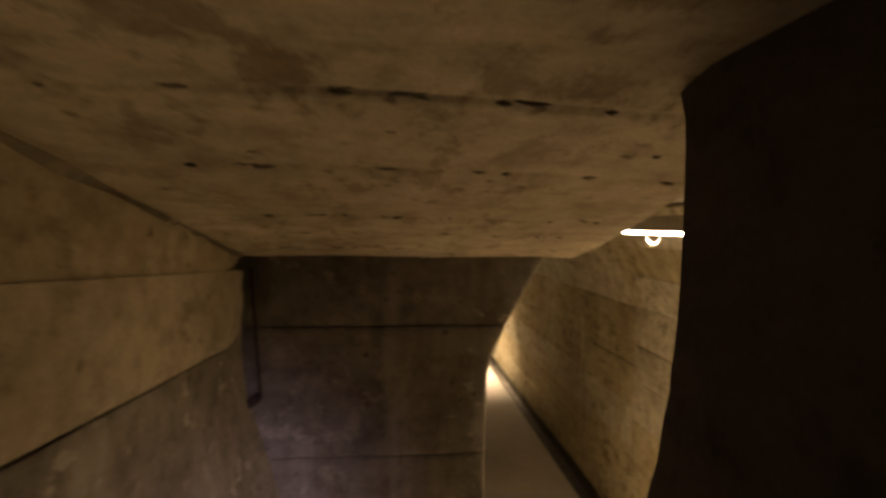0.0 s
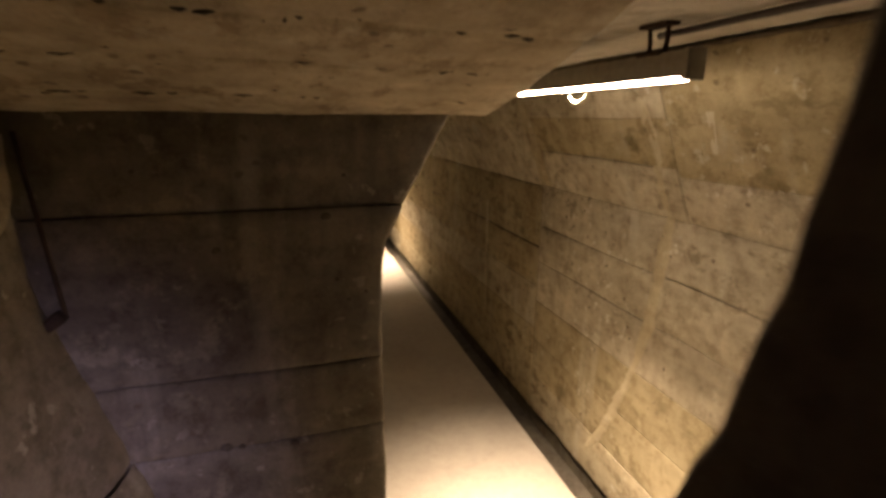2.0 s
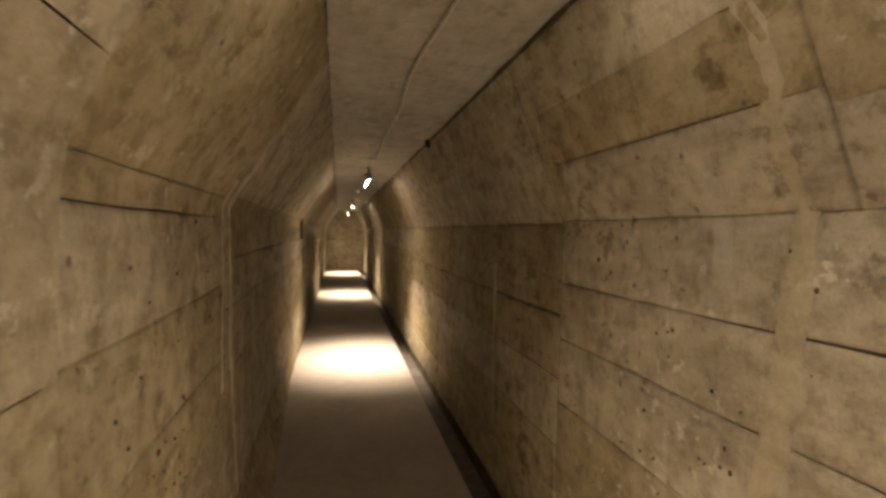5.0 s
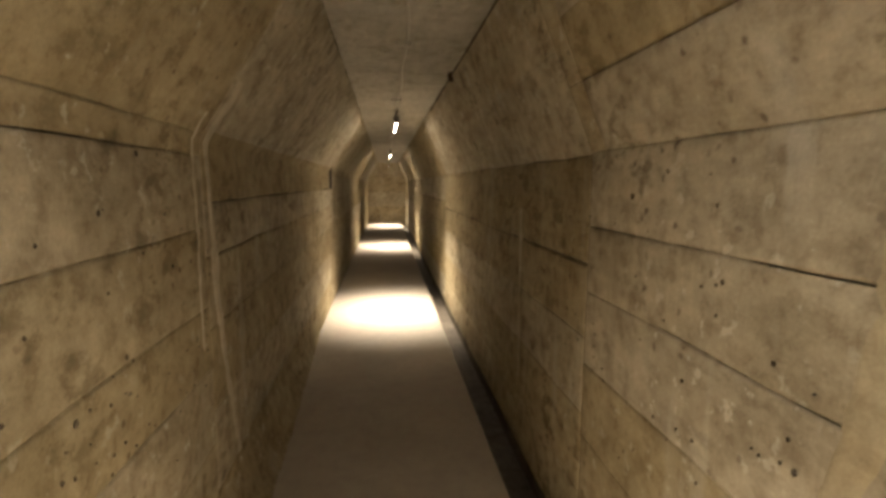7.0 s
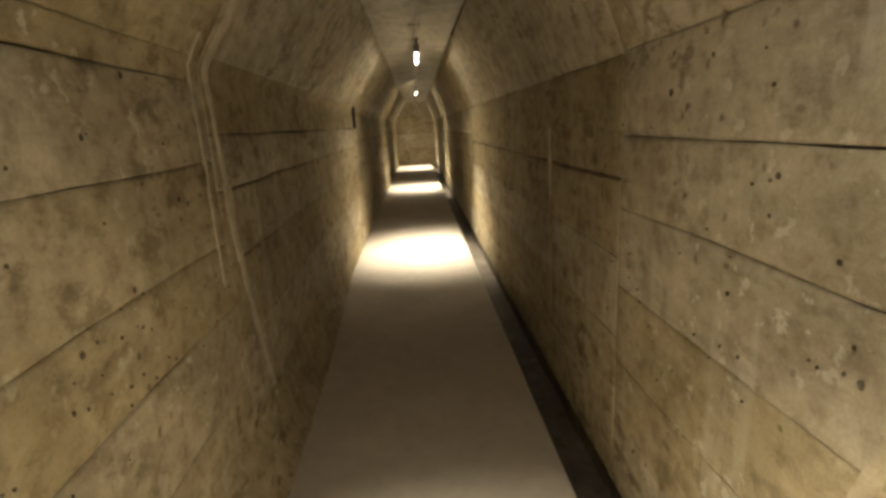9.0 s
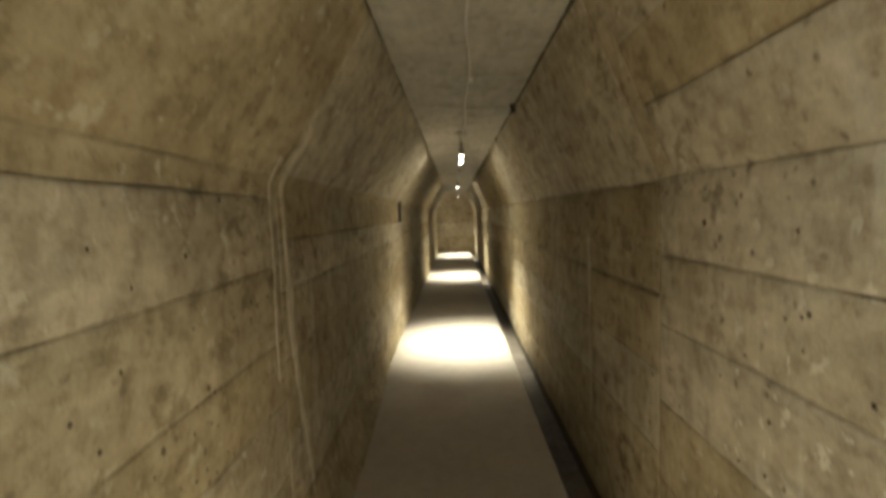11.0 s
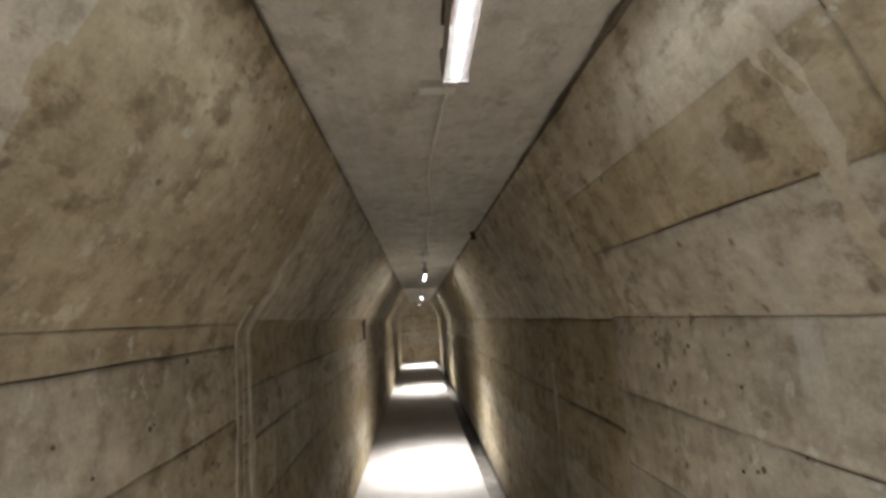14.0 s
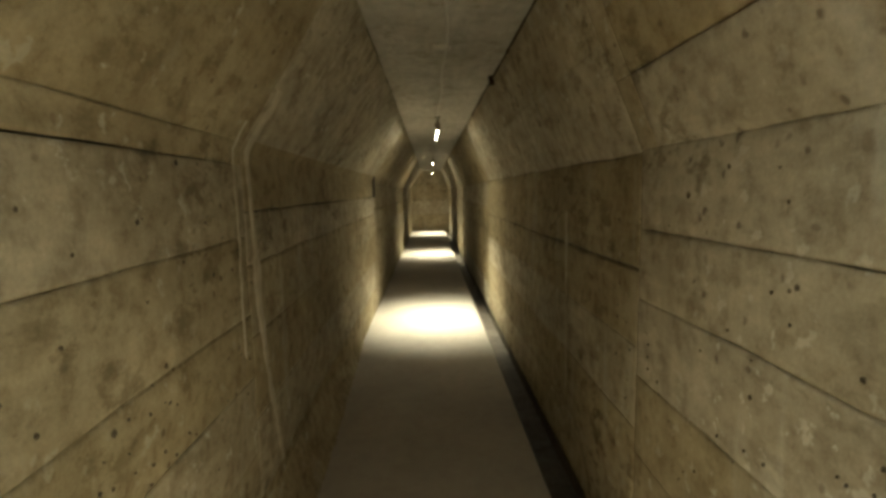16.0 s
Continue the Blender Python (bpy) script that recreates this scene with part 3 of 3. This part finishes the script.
def stair_board(y0, y1, low, high, proud, foot):
    """A cast board on the stair's outer wall; its joints fall gently with the stair."""
    bm = bmesh.new()
    grid = []
    n = max(6, round((y1 - y0) / 0.06))
    for i in range(n + 1):
        y = y0 + (y1 - y0) * i / n
        line = []
        a, b = low - 0.07 * y, high - 0.07 * y
        bend = np.interp(y, [-0.14, -0.05, 0.0], [0.0, 0.03, 0.10])
        if low > 1.5:
            a += bend
        if 1.5 < high < 1.8:
            b += bend
        under, over = (0.0005 if abs(e - 1.945) < 0.01 else 0.005 for e in (low, high))
        for j in range(13):
            z = a + under + (b - a - under - over) * j / 12
            p = Vector((STAIR_X, y, z))
            rim = under if j == 0 else over if j == 12 else 0
            swell = foot * max(0.0, 1.60 - z) * np.interp(y, [-0.7, -0.05], [0.25, 1.0])
            line.append(bm.verts.new(Vector((STAIR_X + proud - rim + swell + rough(p * 1.8, 0.010 if z < 1.6 else 0.006), y, z))))
        grid.append(line)
    for a, b in zip(grid, grid[1:]):
        for j in range(12):
            bm.faces.new((a[j], a[j + 1], b[j + 1], b[j]))
    return bm


for low, high, proud in ((-0.3, 0.6, 0.0), (0.6, 1.10, 0.0), (1.10, 1.71, 0.0), (1.71, 1.945, 0.006), (1.945, 2.6, 0.002)):
    part("concrete_board", stair_board(Y_BACK, 0.01, low, high, proud, 0.28 if high < 1.72 else 0.0), STAIN if high < 1.72 else SOFFIT, wall_stair, smooth=True)


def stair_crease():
    """A darker strip in the corner between the stair's side wall and its soffit."""
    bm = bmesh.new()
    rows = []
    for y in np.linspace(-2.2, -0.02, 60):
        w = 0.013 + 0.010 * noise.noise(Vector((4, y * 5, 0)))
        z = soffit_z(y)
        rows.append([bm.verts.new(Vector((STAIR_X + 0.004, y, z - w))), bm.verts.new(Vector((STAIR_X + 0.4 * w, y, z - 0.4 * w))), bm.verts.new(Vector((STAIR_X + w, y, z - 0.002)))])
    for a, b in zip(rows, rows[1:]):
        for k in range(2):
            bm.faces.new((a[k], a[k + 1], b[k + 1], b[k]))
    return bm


part("crease", stair_crease(), DARK, wall_stair, "dark crease below the soffit", True)


def tie_hole(x, z, size):
    """A hole left by a form tie in the cross wall: a dark pit."""
    bm = bmesh.new()
    made = bmesh.ops.create_icosphere(bm, subdivisions=2, radius=1)["verts"]
    for v in made:
        p = v.co.copy()
        v.co = Vector((x + size * p.x, -0.008 + 0.003 * p.y, z + size * 0.8 * p.z)) + p * (size * 0.25 * noise.noise(p * 2 + Vector((x, 0, z * 5))))
    part("tie_hole", bm, JOINT, wall_cross, "dark hole of a form tie", True)


for x, z, size in ((-1.02, 1.66, 0.011), (-0.75, 1.735, 0.012), (-0.70, 1.84, 0.006), (-0.73, 1.56, 0.006), (-0.65, 1.52, 0.008),
                         (-0.70, 1.50, 0.006), (-1.05, 1.10, 0.016), (-1.01, 1.095, 0.010), (-0.87, 1.08, 0.012), (-1.18, 1.86, 0.006)):
    tie_hole(x, z, size)


def wall_pit(wall, side, y, z, size):
    bm = bmesh.new()
    made = bmesh.ops.create_icosphere(bm, subdivisions=2, radius=1)["verts"]
    c = on_wall(side, y, s_of(side, y, z), -0.004)
    for v in made:
        p = v.co.copy()
        v.co = c + Vector((0.003 * p.x, size * p.y, size * 1.2 * p.z)) + p * (size * 0.35 * noise.noise(p * 2 + c * 7))
    part("air_hole", bm, JOINT, wall, "dark air hole in the cast face", True)


for y, z, size in ((0.80, 0.99, 0.008), (1.15, 1.54, 0.007), (0.74, 0.90, 0.005), (0.78, 0.885, 0.004), (1.02, 1.05, 0.007), (1.05, 1.03, 0.005), (0.95, 1.40, 0.006), (1.33, 1.22, 0.006), (0.62, 1.44, 0.004)):
    wall_pit(wall_left, -1, y, z, size)
for y, z, size in ((0.78, 1.255, 0.006), (0.80, 1.245, 0.004), (1.20, 1.43, 0.008), (1.02, 1.50, 0.005), (0.62, 1.13, 0.005), (0.90, 0.98, 0.005), (0.55, 0.95, 0.006), (0.35, 1.42, 0.005)):
    wall_pit(wall_right, 1, y, z, size)

rng = random.Random(21)
for n in range(46):
    wall_pit(wall_left, -1, rng.uniform(0.5, 1.6), rng.choice((rng.uniform(0.75, 1.0), rng.uniform(0.6, 1.55))), rng.uniform(0.002, 0.0045))
for n in range(46):
    wall_pit(wall_right, 1, rng.uniform(0.3, 1.7), rng.choice((rng.uniform(0.6, 1.0), rng.uniform(0.6, 1.55))), rng.uniform(0.002, 0.0045))

# the open seam in the corner and the rusty stub at its foot
corner = [(STAIR_X + 0.030 + 0.03 * k / 10 + 0.006 * noise.noise(Vector((k, 0, 0))), -0.012 + 0.004 * noise.noise(Vector((k, 3, 0))), 1.95 - 0.42 * k / 10) for k in range(11)]
seam = tagged(mesh_object("conduit", pipe_mesh(corner, 0.0055), RUST, True), "thin dark conduit in the corner of the stair walls", "conduit")
stub = box_mesh(-1.41, -1.355, -0.035, 0.01, 1.50, 1.53, 0.008)
bmesh.ops.rotate(stub, verts=stub.verts, cent=(-1.385, -0.02, 1.515), matrix=Matrix.Rotation(radians(-35), 3, "Y"))
part("bracket", stub, RUST, seam, "rusted bracket")


stair = new("stairs")
tagged(stair, "short flight of worn concrete steps", "stairs", kind="structure")
for k, (y0, y1) in enumerate(((-0.80, -0.45), (-1.15, -0.80), (Y_BACK, -1.15))):
    part("step", box_mesh(STAIR_X - 0.1, PARTITION_X + 0.01, y0, y1, -0.05, 0.17 * (k + 1), 0.008), FLOOR, stair)

# ---- lamps ----


def tube_lamp():
    """A narrow batten: tray, end caps, tube, hanger and a loose wire loop. Its origin is on the ceiling above its middle."""
    lamp = new("batten_lamp")
    tagged(lamp, "narrow steel batten lamp with one lit tube", "lamp", group="tunnel lamps")
    h = LAMP_LENGTH / 2
    bm = bmesh.new()
    profile = [(-0.022, -0.135), (-0.026, -0.10), (-0.020, -0.075), (0.020, -0.075), (0.026, -0.10), (0.022, -0.135)]
    rows = [[bm.verts.new(Vector((x, y, z))) for x, z in profile] for y in (-h, -h + 0.01, h - 0.01, h)]
    for a, b in zip(rows, rows[1:]):
        for k in range(5):
            bm.faces.new((a[k], a[k + 1], b[k + 1], b[k]))
    inner = [[bm.verts.new(Vector((x * 0.9, y, z - 0.004 if i in (0, 5) else -0.125))) for i, (x, z) in enumerate(profile)] for y in (-h, h)]
    bm.faces.new((inner[0][0], inner[0][5], inner[1][5], inner[1][0]))
    part("tray", bm, STEEL, lamp, "grey painted steel tray")
    for y in (-h - 0.006, h + 0.006):
        part("end_cap", box_mesh(-0.027, 0.027, y - 0.008, y + 0.008, -0.145, -0.072, 0.003), STEEL, lamp)
    part("tube", pipe_mesh([(0, y, -0.140) for y in np.linspace(-h + 0.01, h - 0.01, 6)], 0.0055, 12), TUBE, lamp, "lit white tube", True)
    for y in (-h + 0.13, h - 0.13):
        hanger = part("hanger", box_mesh(-0.022, 0.022, y - 0.05, y + 0.05, -0.010, 0.006, 0.002), RUST, lamp, "rusted hanger")
        for dy in (-0.035, 0.035):
            part("rod", pipe_mesh([(0, y + dy, 0.0), (0.004, y + dy * 0.9, -0.04), (0, y + dy * 0.8, -0.078)], 0.006), RUST, hanger)
        part("clamp", box_mesh(-0.030, 0.030, y - 0.04, y + 0.04, -0.080, -0.070, 0.002), RUST, hanger)
    loop = [(0.0, 0.02 + 0.05 * math.cos(a), -0.155 - 0.028 * math.sin(a)) for a in np.linspace(0, math.pi, 12)]
    part("wire_loop", pipe_mesh(loop, 0.0035, 6), CLIP, lamp, "pale loose wire loop", True)
    return lamp


first = tube_lamp()
first.location = (LAMP_X, LAMP_YS[0], section(LAMP_YS[0], 1)[3])
for y in LAMP_YS[1:]:
    copy_thing(first, Matrix.Translation((LAMP_X, y, section(y, 1)[3])))

# ---- cable, clips and iron stubs on the ceiling ----


def cable_points(y0, y1, x, sway, n=40):
    return [(x + sway * noise.noise(Vector((0, y * 0.9, 7))) , y, section(y, 1)[3] - 0.013 - 0.004 * (1 + noise.noise(Vector((2, y * 1.3, 0))))) for y in np.linspace(y0, y1, n)]


for y0, y1 in ((0.55, 5.1), (5.9, 11.05), (11.85, 16.8)):
    tagged(mesh_object("ceiling_cable", pipe_mesh(cable_points(y0, y1, 0.085, 0.05), 0.007), CABLE, True), "thin grey cable fixed along the ceiling", "cable", group="ceiling cables")
tagged(mesh_object("ceiling_cable", pipe_mesh(cable_points(-3.1, -0.1, 0.15, 0.03), 0.009), DARK_CABLE, True), "dark cable fixed along the ceiling", "cable", group="ceiling cables")


def cable_clip(y):
    bm = box_mesh(0.02, 0.115, y - 0.018, y + 0.018, section(y, 1)[3] - 0.024, section(y, 1)[3] + 0.008, 0.005)
    return tagged(mesh_object("cable_clip", bm, CLIP), "small pale clip that holds the cable", "clip", group="cable clips")


for y in (0.93, 2.58, 4.4, 8.4):
    cable_clip(y)

iron = tagged(mesh_object("iron_stub", pipe_mesh([(0.415, 3.32, 2.24), (0.42, 3.315, 2.205), (0.425, 3.30, 2.17)], 0.018, 10), RUST, True), "short rusted iron stub cut off below the ceiling", "iron stub")
